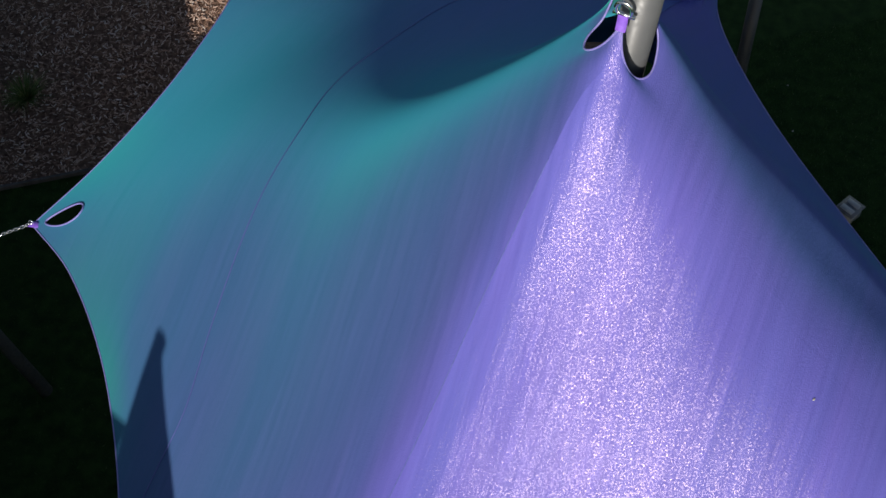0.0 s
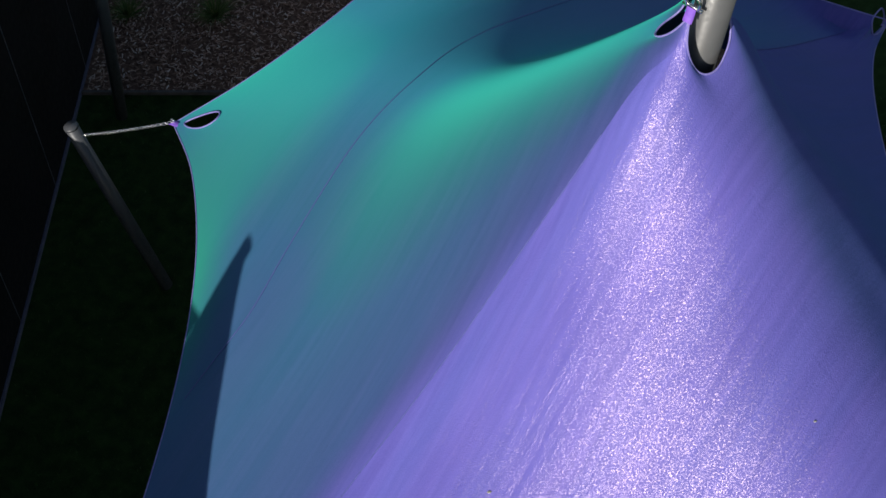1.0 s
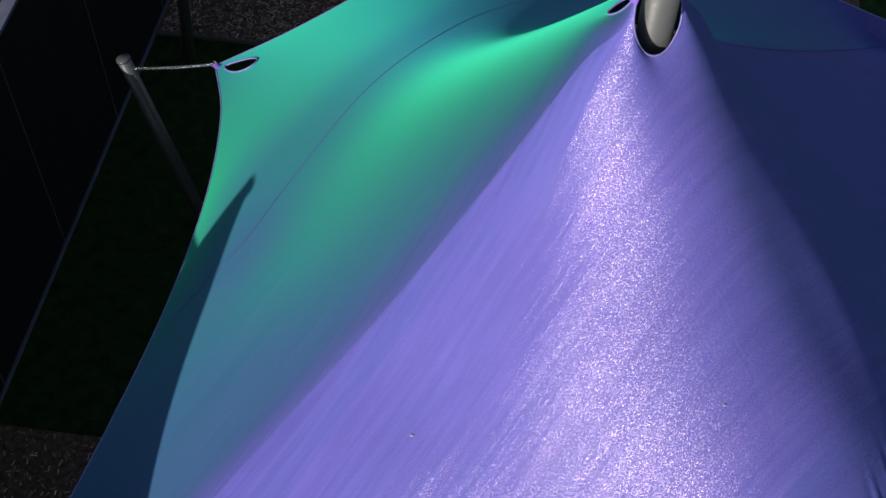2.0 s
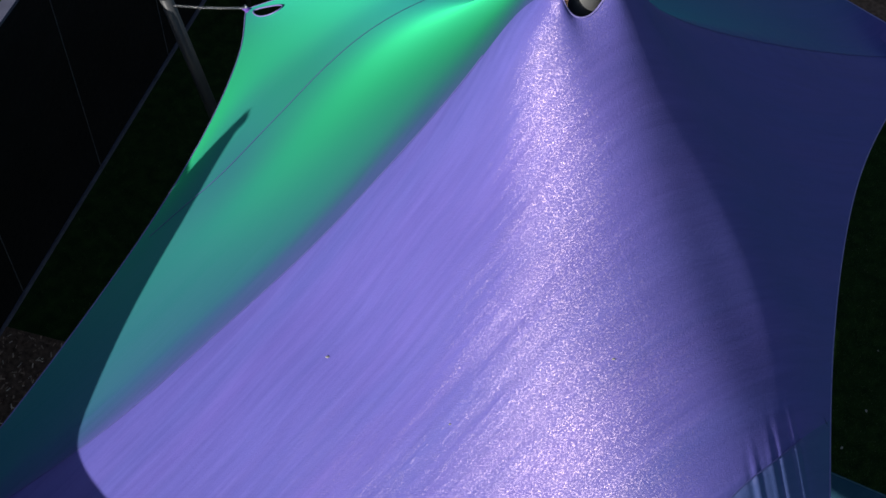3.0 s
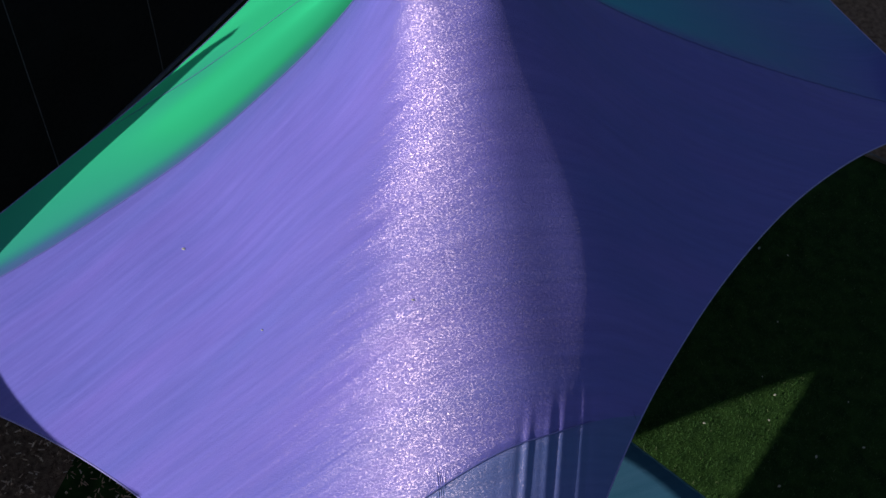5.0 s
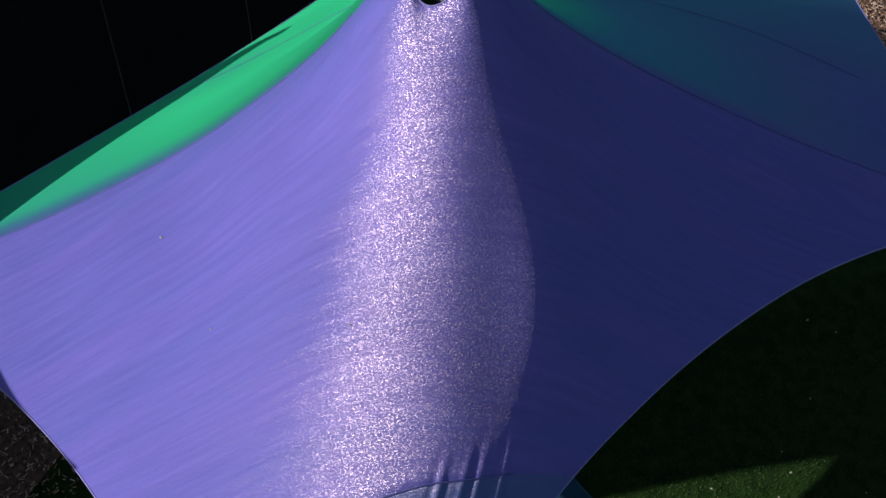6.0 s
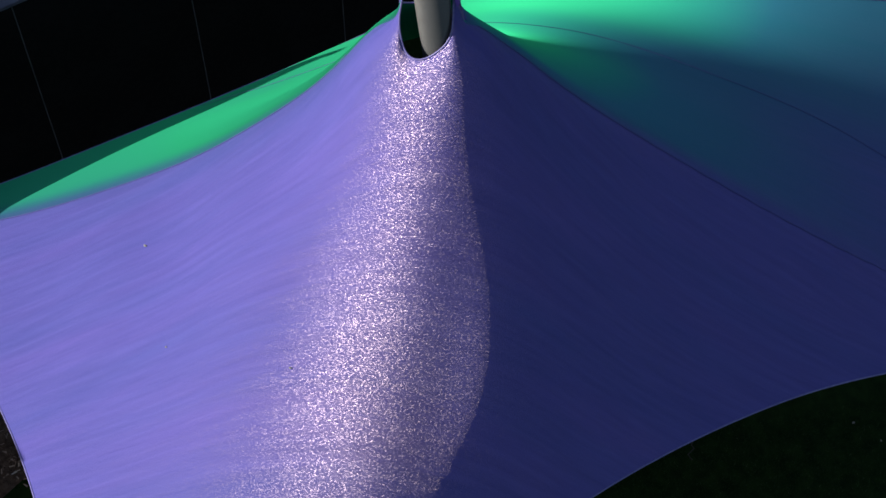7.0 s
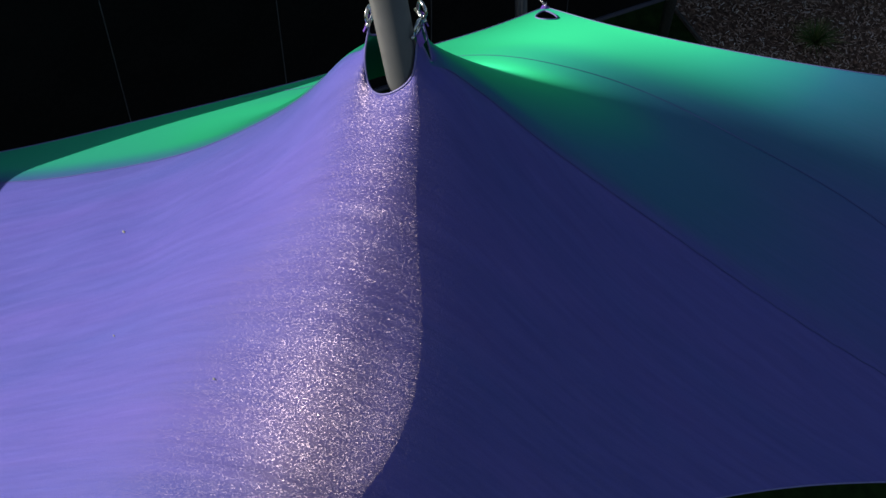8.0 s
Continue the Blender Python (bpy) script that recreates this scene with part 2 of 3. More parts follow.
EDGES = [spline([CORNERS[0], (-4.446, 0.772, 3.23), (-3.766, -0.19, 3.522), (-3.255, -1.234, 3.65), (-2.894, -2.335, 3.631), (-2.635, -3.49, 3.508), CORNERS[1]]),
         spline([CORNERS[1], (-0.997, -3.764, 4.011), (0.419, -3.118, 4.473), (1.777, -2.785, 4.726), (3.094, -2.789, 4.641), (4.362, -3.099, 4.241), CORNERS[2]]),
         spline([CORNERS[2], (3.89, -2.157, 4.392), (2.664, -0.519, 4.925), (1.869, 0.877, 4.735), (1.241, 2.346, 4.279), (0.867, 3.651, 3.779), (0.679, 4.825, 3.251), CORNERS[3]]),
         spline([CORNERS[3], (0.722, 5.397, 3.203), (0.422, 5.262, 3.321), (-0.243, 5.315, 3.285), (-1.274, 5.556, 3.094), (-2.674, 5.984, 2.749), CORNERS[4]]),
         spline([CORNERS[4], (-4.313, 5.565, 2.621), (-4.187, 4.598, 2.917), (-4.262, 3.679, 3.045), (-4.456, 2.837, 3.071), (-4.755, 2.087, 3.014), CORNERS[0]])]
RIDGE_MARKS = [(-0.365, -1.945, 5.27), (1.098, -0.72, 6.085), (1.612, -0.62, 5.835), (1.589, -0.343, 5.80), (-0.052, -1.087, 6.125), (1.23, -1.06, 5.87), (0.28, -0.57, 6.53),
               (2.18, -1.35, 5.46), (-3.318, -0.23, 3.95)]
CREST = [(0.30, 0.22, 6.97), (0.53, 0.22, 6.62), (0.76, 0.19, 6.33), (1.10, 0.11, 5.98), (1.41, 0.02, 5.72), (1.70, -0.13, 5.52), (2.00, -0.33, 5.40)]    # the sunlight's limit on the east side
# the scalloped opening round the mast: bearing from the hub in degrees, radius, height
MOUTH = [(-106, 0.164, 7.62), (-97, 0.190, 7.43), (-77, 0.186, 7.28), (-48, 0.178, 7.235), (-8, 0.155, 7.28), (34, 0.160, 7.40), (64, 0.139, 7.62),
         (93, 0.200, 7.36), (119, 0.166, 7.62), (152, 0.182, 7.40), (190, 0.238, 7.345), (211, 0.250, 7.375), (232, 0.208, 7.47), (254, 0.164, 7.62)]
MOUTH_LINE = spline(MOUTH, 10)


def mouth(th):
    """Radius and height of the scalloped opening round the mast."""
    deg = (np.degrees(th) + 106) % 360 - 106
    return np.interp(deg, MOUTH_LINE[:, 0], MOUTH_LINE[:, 1]), np.interp(deg, MOUTH_LINE[:, 0], MOUTH_LINE[:, 2])


def relax():
    """The stretched cloth: heights in balance between its rim, its seams and the opening at the mast."""
    hx, hy = HUB.x, HUB.y
    rim = np.concatenate([e[:-1] for e in EDGES])
    ang, rad = np.arctan2(rim[:, 1] - hy, rim[:, 0] - hx), np.hypot(rim[:, 0] - hx, rim[:, 1] - hy)
    o = np.argsort(ang)
    th = np.linspace(-math.pi, math.pi, NT, endpoint=False)
    for c in CORNERS:
        w = math.atan2(c[1] - hy, c[0] - hx)
        th[np.abs(np.angle(np.exp(1j * (th - w)))).argmin()] = w
    rb = np.interp(th, ang[o], rad[o], period=2 * math.pi)
    zb = np.interp(th, ang[o], rim[o, 2], period=2 * math.pi)
    r0, z0 = mouth(th)
    u = np.linspace(0, 1, NR)[:, None]
    rr = r0 * np.exp(u * np.log(rb / r0))
    x, y = hx + rr * np.cos(th), hy + rr * np.sin(th)
    n = NR * NT
    idx = np.arange(n).reshape(NR, NT)
    nx = np.roll(idx, -1, 1)
    q = np.stack([idx[:-1], idx[1:], nx[1:], nx[:-1]], -1).reshape(-1, 4)
    tri = np.concatenate([q[:, [0, 1, 2]], q[:, [0, 2, 3]], q[:, [0, 1, 3]], q[:, [1, 2, 3]]])
    c, s = math.cos(radians(74.5)), math.sin(radians(74.5))
    flat = np.stack([(x * c + y * s).ravel() / 0.5, (-x * s + y * c).ravel()], -1)
    rad = np.hypot(x - hx, y - hy).ravel()
    grow = rad[tri].mean(1) ** -0.3
    ii, jj, ww, area = [], [], [], np.zeros(n)
    for a in range(3):
        i, j, k = tri[:, a], tri[:, (a + 1) % 3], tri[:, (a + 2) % 3]
        e1, e2 = flat[i] - flat[k], flat[j] - flat[k]
        cr = np.abs(e1[:, 0] * e2[:, 1] - e1[:, 1] * e2[:, 0])
        w = 0.25 * (e1 * e2).sum(1) / np.maximum(cr, 1e-9) * grow
        ii += [i, j]
        jj += [j, i]
        ww += [w, w]
        area += np.bincount(i, cr / 12, minlength=n)
    key = np.concatenate(ii) * n + np.concatenate(jj)
    key, inv = np.unique(key, return_inverse=True)
    ww = np.bincount(inv, np.concatenate(ww))
    ii, jj = key // n, key % n
    diag = np.bincount(ii, ww, minlength=n)
    pull, aim = np.zeros(n), np.zeros(n)
    pins = [(p, 5.0, 0.12) for p in SEAM_MID[8:70:3]] + [(p, 8.0, 0.10) for p in SEAM_MID[88:152:2]] + [(p, 0.6, 0.4) for p in SEAM_WEST[12::3]] + [(p, 3.0, 0.3) for p in RIDGE_MARKS] + [(p, 1.6, 0.16) for p in CREST]
    for (px, py, pz), force, reach in pins:
        g = np.exp(-((x - px) ** 2 + (y - py) ** 2).ravel() / (2 * reach * reach)) * area
        g *= force / max(g.sum(), 1e-9)
        pull += g
        aim += g * pz
    free = np.ones(n, bool)
    free[:NT] = False
    free[-NT:] = False
    z = (z0 + (zb - z0) * u).ravel()

    def act(v):
        return np.where(free, (diag + pull) * v - np.bincount(ii, ww * v[jj], minlength=n), 0)

    r = np.where(free, aim, 0) - act(z)
    pre = np.where(free, 1 / np.maximum(diag + pull, 1e-9), 0)
    p = pre * r
    rz = r @ p
    for _ in range(1200):
        ap = act(p)
        al = rz / (p @ ap)
        z = z + al * p
        r = r - al * ap
        v = pre * r
        rn = r @ v
        if rn < 1e-9:
            break
        p = v + rn / rz * p
        rz = rn
    return th, r0, rb, rr, z.reshape(NR, NT)


TH, R0, RB, RR, ZZ = relax()

# soft creases that the gathered cloth keeps below the opening: line in plan, depth
CREASES = [([(0.16, -0.74), (0.245, -0.642), (0.29, -0.57), (0.366, -0.47), (0.453, -0.314), (0.505, -0.15), (0.56, 0.04)], 0.0045),
           ([(0.36, -0.60), (0.442, -0.491), (0.551, -0.308), (0.66, -0.02)], 0.0035),
           ([(0.70, -1.02), (0.86, -0.76), (1.0, -0.42)], 0.002), ([(0.96, -1.20), (1.22, -0.86), (1.36, -0.5)], 0.002)]


def crease_depth(x, y):
    """How far the creases sink the cloth at each place."""
    sink = np.zeros_like(x)
    for line, deep in CREASES:
        near, along = np.full_like(x, 9.0), np.zeros_like(x)
        for k, (a, b) in enumerate(zip(line, line[1:])):
            dx, dy = b[0] - a[0], b[1] - a[1]
            raw_t = ((x - a[0]) * dx + (y - a[1]) * dy) / (dx * dx + dy * dy)
            t = np.clip(raw_t, 0, 1)
            d = np.hypot(x - a[0] - t * dx, y - a[1] - t * dy)
            along = np.where(d < near, (k + t) / (len(line) - 1), along)
            near = np.minimum(near, d)
        sink += deep * np.exp(-(near / 0.026) ** 2) * np.sin(math.pi * np.clip(along, 0, 1)) ** 0.7
    return sink


ZZ -= crease_depth(HUB.x + RR * np.cos(TH), HUB.y + RR * np.sin(TH))


def height(x, y):
    x, y = x - HUB.x, y - HUB.y
    t = math.atan2(y, x)
    r = math.hypot(x, y)
    j = int(np.searchsorted(TH, t) - 1)
    t0, t1 = TH[j % NT], TH[(j + 1) % NT]
    f = ((t - t0) % (2 * math.pi)) / max((t1 - t0) % (2 * math.pi), 1e-6)
    out = 0.0
    for k, wt in ((j % NT, 1 - f), ((j + 1) % NT, f)):
        u = min(max(math.log(max(r, 1e-3) / R0[k]) / math.log(RB[k] / R0[k]), 0), 1) * (NR - 1)
        i = min(int(u), NR - 2)
        out += wt * (ZZ[i, k] * (1 - u + i) + ZZ[i + 1, k] * (u - i))
    return out


def inside(x, y, gap=0.01):
    t, r = math.atan2(y - HUB.y, x - HUB.x), math.hypot(x - HUB.x, y - HUB.y)
    return np.interp(t, TH, R0, period=2 * math.pi) < r < np.interp(t, TH, RB, period=2 * math.pi) - gap


def slope_normal(x, y, e=0.02):
    return Vector((height(x - e, y) - height(x + e, y), height(x, y - e) - height(x, y + e), 2 * e)).normalized()


def seam_x(seam, y):
    return float(np.interp(y, seam[:, 1], seam[:, 0]))


EYES = [(Vector((-4.78, 1.445, 0)), Vector((-0.99, 0.04, 0)).normalized(), 0.21, 0.105),
        (Vector((0.61, 5.34, 0)), Vector((0.13, 0.99, 0)).normalized(), 0.19, 0.05)]    # cut-outs in the corners: middle, axis, half length, half width


def eye_field(x, y):
    """Below zero inside a corner's cut-out."""
    best = 9.0
    for c, ax, a, b in EYES:
        u, v = (x - c.x) * ax.x + (y - c.y) * ax.y, -(x - c.x) * ax.y + (y - c.y) * ax.x
        best = min(best, math.hypot(u / a, v / (b * (1.0 - 0.35 * min(max(u / a, -1), 1)))) - 1)
    return best


def pucker(x, y):
    """Small gathers in the cloth where it is sewn near the east corner."""
    w = math.exp(-((x - 2.27) / (0.5 if x > 2.27 else 0.13)) ** 2) * math.exp(-((y + 0.66 + (x - 2.27) * 0.8) / 0.36) ** 4)
    c = x * 0.62 + y * 0.78
    return w * (0.006 * math.sin(2 * math.pi * c / 0.115) + 0.003 * math.sin(2 * math.pi * c / 0.071 + 1.3))


def sew_line(x, y):
    d = x - seam_x(SEAM_EAST, y)
    return -0.008 * math.exp(-(d / 0.02) ** 2)


def split_cloth(parent, label):
    """The four strips of cloth, each a mesh of its own, cut along the seams."""
    px, py = HUB.x + RR * np.cos(TH), HUB.y + RR * np.sin(TH)
    pos = np.stack([px, py, ZZ], -1).reshape(-1, 3)
    seams = (SEAM_WEST, SEAM_MID, SEAM_EAST)
    fa = np.stack([px - np.interp(py, q[:, 1], q[:, 0]) for q in seams] + [np.full_like(px, 9.0)], -1).reshape(-1, 4)
    keys = [dict() for _ in range(4)]
    verts, faces = [[] for _ in range(4)], [[] for _ in range(4)]

    def clip(poly, k, sign):
        out = []
        for i, a in enumerate(poly):
            b = poly[(i + 1) % len(poly)]
            f1, f2 = sign * a[1][k], sign * b[1][k]
            if f1 >= 0:
                out.append(a)
            if (f1 > 0 > f2) or (f1 < 0 < f2):
                t = f1 / (f1 - f2)
                out.append((a[0] + (b[0] - a[0]) * t, a[1] + (b[1] - a[1]) * t, None))
        return out

    def vid(n, p):
        key = p[2] if p[2] is not None else tuple(np.round(p[0], 4))
        if key not in keys[n]:
            keys[n][key] = len(verts[n])
            verts[n].append(tuple(p[0]))
        return keys[n][key]

    def lay(poly):
        side = np.array([p[1][:3] >= 0 for p in poly])
        for n in range(4):
            pl = poly
            if (side == side[0]).all():
                if n != int(side[0].sum()):
                    continue
            else:
                if n < 3:
                    pl = clip(pl, n, -1)
                if n > 0 and pl:
                    pl = clip(pl, n - 1, 1)
            if len(pl) > 2 and min(p[1][3] for p in pl) < 0:
                pl = clip(pl, 3, 1)
            if len(pl) > 2:
                ring = []
                for p in pl:
                    q = vid(n, p)
                    if q not in ring:
                        ring.append(q)
                if len(ring) > 2:
                    faces[n].append(ring)

    def fine(a, b, c, d, m):
        g = []
        for i in range(m + 1):
            for j in range(m + 1):
                u, v = i / m, j / m
                p = (pos[a] * (1 - u) + pos[b] * u) * (1 - v) + (pos[d] * (1 - u) + pos[c] * u) * v
                x, y = p[0], p[1]
                f = np.array([x - seam_x(q, y) for q in seams] + [eye_field(x, y)])
                g.append((p + np.array([0, 0, pucker(x, y) + sew_line(x, y)]), f, None))
        for i in range(m):
            for j in range(m):
                k = i * (m + 1) + j
                lay([g[k], g[k + m + 1], g[k + m + 2], g[k + 1]])

    for i in range(NR - 1):
        for j in range(NT):
            ids = (i * NT + j, (i + 1) * NT + j, (i + 1) * NT + (j + 1) % NT, i * NT + (j + 1) % NT)
            x, y = pos[ids[0]][:2]
            if any(math.hypot(x - c.x, y - c.y) < 0.5 for c, _, _, _ in EYES):
                fine(*ids, 5)
            elif 1.9 < x < 3.2 and -1.7 < y < 0.0:
                fine(*ids, 4)
            else:
                lay([(pos[q], fa[q], q) for q in ids])
    for n in range(4):
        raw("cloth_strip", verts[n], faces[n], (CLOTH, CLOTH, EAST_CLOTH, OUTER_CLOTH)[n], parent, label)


def build_large_sail():
    sail = tagged(empty("shade_sail"), "large violet and green two-tone shade sail drawn up a mast", "shade sail")
    split_cloth(sail, "")
    for seam, y0, y1 in ((SEAM_MID, -4.5, -0.4), (SEAM_MID, 0.36, 5.05), (SEAM_WEST, -1.5, 4.9), (SEAM_EAST, -2.9, -0.35)):
        ys = np.linspace(y0, y1, 90)
        pts = [(seam_x(seam, y), y) for y in ys]
        pts = [(x, y) for x, y in pts if inside(x, y)]
        v, f = ribbon([(x, y, height(x, y)) for x, y in pts], [slope_normal(x, y) for x, y in pts], 0.008, 0.004, 0.002)
        raw("seam", v, f, THREAD, sail, "stitched lap seam")
    for i in range(5):
        pts = EDGES[i]
        v, f = cord([tuple(p) for p in pts], 0.007)
        raw("hem", v, f, HEM, sail, "corded hem")
    th = np.linspace(-math.pi, math.pi, 241)
    r0, z0 = mouth(th)
    v, f = cord([(HUB.x + r * math.cos(t), HUB.y + r * math.sin(t), z) for r, t, z in zip(r0, th, z0)], 0.006)
    raw("mouth_hem", v, f, HEM, sail, "pale hem round the opening")
    for c, ax, a, b in EYES:
        pts = []
        for k in range(49):
            w = 2 * math.pi * k / 48
            u = a * math.cos(w)
            v = b * (1 - 0.35 * math.cos(w)) * math.sin(w)
            x, y = c.x + u * ax.x - v * ax.y, c.y + u * ax.y + v * ax.x
            pts.append((x, y, height(x, y) + 0.004))
        v, f = cord(pts, 0.008)
        raw("eye_hem", v, f, HEM, sail, "thick hem round the corner cut-out")
    for i in (0, 3):
        tip = Vector(CORNERS[i])
        out = Vector((tip.x - HUB.x, tip.y - HUB.y, -1.6)).normalized()
        pts = [tip - out * 0.13 + Vector((0, 0, 0.01)), tip - out * 0.05 + Vector((0, 0, 0.012)), tip + out * 0.015 + Vector((0, 0, 0.006)), tip + out * 0.03]
        v, f = ribbon(pts, [(0, 0, 1)] * 4, 0.07, 0.0, 0.008)
        raw("corner_webbing", v, f, WEBBING, sail, "violet folded corner webbing")
    for lug in LUGS:
        d = Vector((lug.x - HUB.x, lug.y - HUB.y, 0)).normalized()
        pts = [lug + d * 0.022 + Vector((0, 0, -0.03)), lug + d * 0.010 + Vector((0, 0, 0.0)), lug + d * 0.002 + Vector((0, 0, 0.03)), lug + Vector((0, 0, 0.06))]
        v, f = ribbon(pts, [(d.x, d.y, 0.3)] * 4, 0.058, 0.003, 0.008)
        raw("lug_webbing", v, f, WEBBING, sail, "violet folded webbing at the mast")
    return sail


build_large_sail()


# ---- mast and posts ----
def build_mast():
    base, top = Vector((-0.03 - 0.08 * 7.5, 0.09 + 0.11 * 7.5, 0)), Vector((-0.03 + 0.08 * 1.3, 0.09 - 0.11 * 1.3, 8.8))
    mast = tagged(empty("mast", base), "light grey powder-coated steel mast rising through the sail", "mast")
    bm = bmesh.new()
    tube_bm(bm, (0, 0, 0), top - base, 0.105, 0.105, 40)
    part("pole", bm, MAST, mast)
    bm = bmesh.new()
    tube_bm(bm, top - base, top - base + Vector((0.001, -0.001, 0.02)), 0.112, 0.10, 40)
    part("cap", bm, MAST, mast, "flat steel cap")
    bm = bmesh.new()
    box_bm(bm, (-0.2, -0.2, 0), (0.2, 0.2, 0.02), 0.004)
    part("base_plate", bm, STEEL, mast)
    return mast


build_mast()


def build_post(foot, top, radius, label, group="sail posts"):
    foot, top = Vector(foot), Vector(top)
    post = tagged(empty("sail_post", foot), label, "post", group)
    bm = bmesh.new()
    tube_bm(bm, (0, 0, 0), top - foot, radius, radius, 32)
    part("pole", bm, POST, post)
    bm = bmesh.new()
    d = (top - foot).normalized()
    tube_bm(bm, top - foot - d * 0.012, top - foot + d * 0.012, radius + 0.006, radius + 0.002, 32)
    part("cap", bm, POST, post)
    return post


build_post((-5.71, 1.38, 0), (-6.28, 1.27, 2.50), 0.072, "grey steel post leaning outwards, coloured darker for shade, chained to the sail")
build_post((-7.60, 3.345, 0), (-7.36, 3.40, 3.4), 0.072, "grey upright steel post beside the mulch bed, coloured darker for shade")
build_post((1.12, 6.06, 0), (1.12, 6.06, 2.85), 0.072, "grey upright steel post standing on the turf")


# ---- ground ----
def ground_sheet():
    n = 2500.0
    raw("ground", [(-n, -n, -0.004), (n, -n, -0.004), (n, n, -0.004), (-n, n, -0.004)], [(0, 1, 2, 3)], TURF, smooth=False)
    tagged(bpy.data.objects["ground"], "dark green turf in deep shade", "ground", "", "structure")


ground_sheet()

WALL_A, WALL_D = Vector((-8.04, 2.90, 0)), Vector((0.4035, -0.915, 0))
WALL_N = Vector((0.915, 0.4035, 0))
KERB_A, KERB_D = Vector((-8.18, 3.50, 0)), Vector((0.905, 0.425, 0)).normalized()


def wall_matrix(s=0.0):
    """x along the wall, y out of it, z up."""
    m = Matrix.Identity(4)
    for i, v in enumerate((WALL_D, WALL_N, Vector((0, 0, 1)))):
        for k in range(3):
            m[k][i] = v[k]
    m.translation = WALL_A + WALL_D * s
    return m


def build_wall():
    m = wall_matrix()
    bm = bmesh.new()
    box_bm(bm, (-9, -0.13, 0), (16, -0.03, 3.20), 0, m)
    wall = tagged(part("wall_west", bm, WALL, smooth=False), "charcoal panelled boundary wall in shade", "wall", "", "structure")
    s = 0.95 - 1.95 * 5
    while s < 16:
        bm = bmesh.new()
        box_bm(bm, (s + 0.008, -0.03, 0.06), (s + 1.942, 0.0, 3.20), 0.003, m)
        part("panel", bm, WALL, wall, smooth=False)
        bm = bmesh.new()
        box_bm(bm, (s - 0.006, -0.03, 0.06), (s + 0.006, -0.012 + 0.016, 3.19), 0.002, m)
        part("joint_strip", bm, JOINT, wall, "slim grey joint strip", smooth=False)
        s += 1.95
    bm = bmesh.new()
    box_bm(bm, (-9, -0.14, 3.20), (16, 0.012, 3.24), 0.006, m)
    part("coping", bm, COPING, wall, "grey metal coping", smooth=False)
    bm = bmesh.new()
    box_bm(bm, (-9, -0.02, -0.02), (16, 0.022, 0.05), 0.006, m)
    part("plinth", bm, COPING, wall, "low pale plinth", smooth=False)


build_wall()


def build_beds():
    # north bed, beyond the edging, up to the wall
    a, d = KERB_A, KERB_D
    n = Vector((-d.y, d.x, 0))
    pts = [a - d * 0.3, a + d * 9, a + d * 9 + n * 9, a - d * 0.3 + n * 9 - d * 4]
    raw("mulch_bed", [(p.x, p.y, 0.012) for p in pts], [(0, 1, 2, 3)], SOIL, smooth=False)
    tagged(bpy.data.objects["mulch_bed"], "brown bark mulch garden bed", "garden bed", "", "structure")
    pts = [Vector((-6.3, -2.15, 0)), Vector((-4.0, -1.05, 0)), Vector((0, -6, 0)), Vector((-4, -8, 0))]
    ob = raw("mulch_bed", [(p.x, p.y, 0.012) for p in pts], [(3, 2, 1, 0)], SOIL, smooth=False)
    tagged(ob, "brown bark mulch bed beside the wall", "garden bed", "", "structure")
    bm = bmesh.new()
    m = Matrix.Identity(4)
    for i, v in enumerate((d, n, Vector((0, 0, 1)))):
        for k in range(3):
            m[k][i] = v[k]
    m.translation = a
    box_bm(bm, (-0.1, -0.03, -0.05), (9, 0.015, 0.05), 0.006, m)
    tagged(part("edging", bm, EDGING, smooth=False), "grey timber garden edging", "edging", "", "structure")


build_beds()


# ---- neighbouring sails: the lower one, and two unseen shade casters ----
def arc(a, q, b, n=60):
    s = np.linspace(0, 1, n)[:, None]
    a, q, b = np.array(a), np.array(q), np.array(b)
    return (1 - s) ** 2 * a + 2 * s * (1 - s) * q + s * s * b


def patch_sail(corner, sag, label, cloth=None, n=40):
    """A four-cornered sail between curved edges."""
    e = [arc(corner[i], sag[i], corner[(i + 1) % 4], n + 1) for i in range(4)]
    top, right, bottom, left = e[0], e[1], e[2][::-1], e[3][::-1]
    verts, faces = [], []
    for i in range(n + 1):
        u = i / n
        for j in range(n + 1):
            v = j / n
            p = (1 - v) * top[i] + v * bottom[i] + (1 - u) * left[j] + u * right[j] - (
                (1 - u) * (1 - v) * top[0] + u * (1 - v) * top[n] + (1 - u) * v * bottom[0] + u * v * bottom[n])
            verts.append(tuple(p))
    for i in range(n):
        for j in range(n):
            a = i * (n + 1) + j
            faces.append((a, a + 1, a + n + 2, a + n + 1))
    sail = tagged(empty("shade_sail"), label, "shade sail")
    raw("cloth", verts, faces, cloth or CLOTH, sail)
    for k in range(4):
        v, f = cord([tuple(p) for p in e[k]], 0.007)
        raw("hem", v, f, cloth or CLOTH, sail)
    return sail


patch_sail([(-1.0, -0.05, 3.10), (7.0, 1.95, 3.20), (7.2, -6.5, 3.20), (1.6, -5.8, 2.90)],
           [(3.0, 0.90, 3.30), (6.0, -2.0, 3.0), (4.4, -5.4, 3.1), (0.45, -2.8, 3.05)],
           "lower blue-green two-tone shade sail stretched beneath the large one", TEAL_CLOTH)
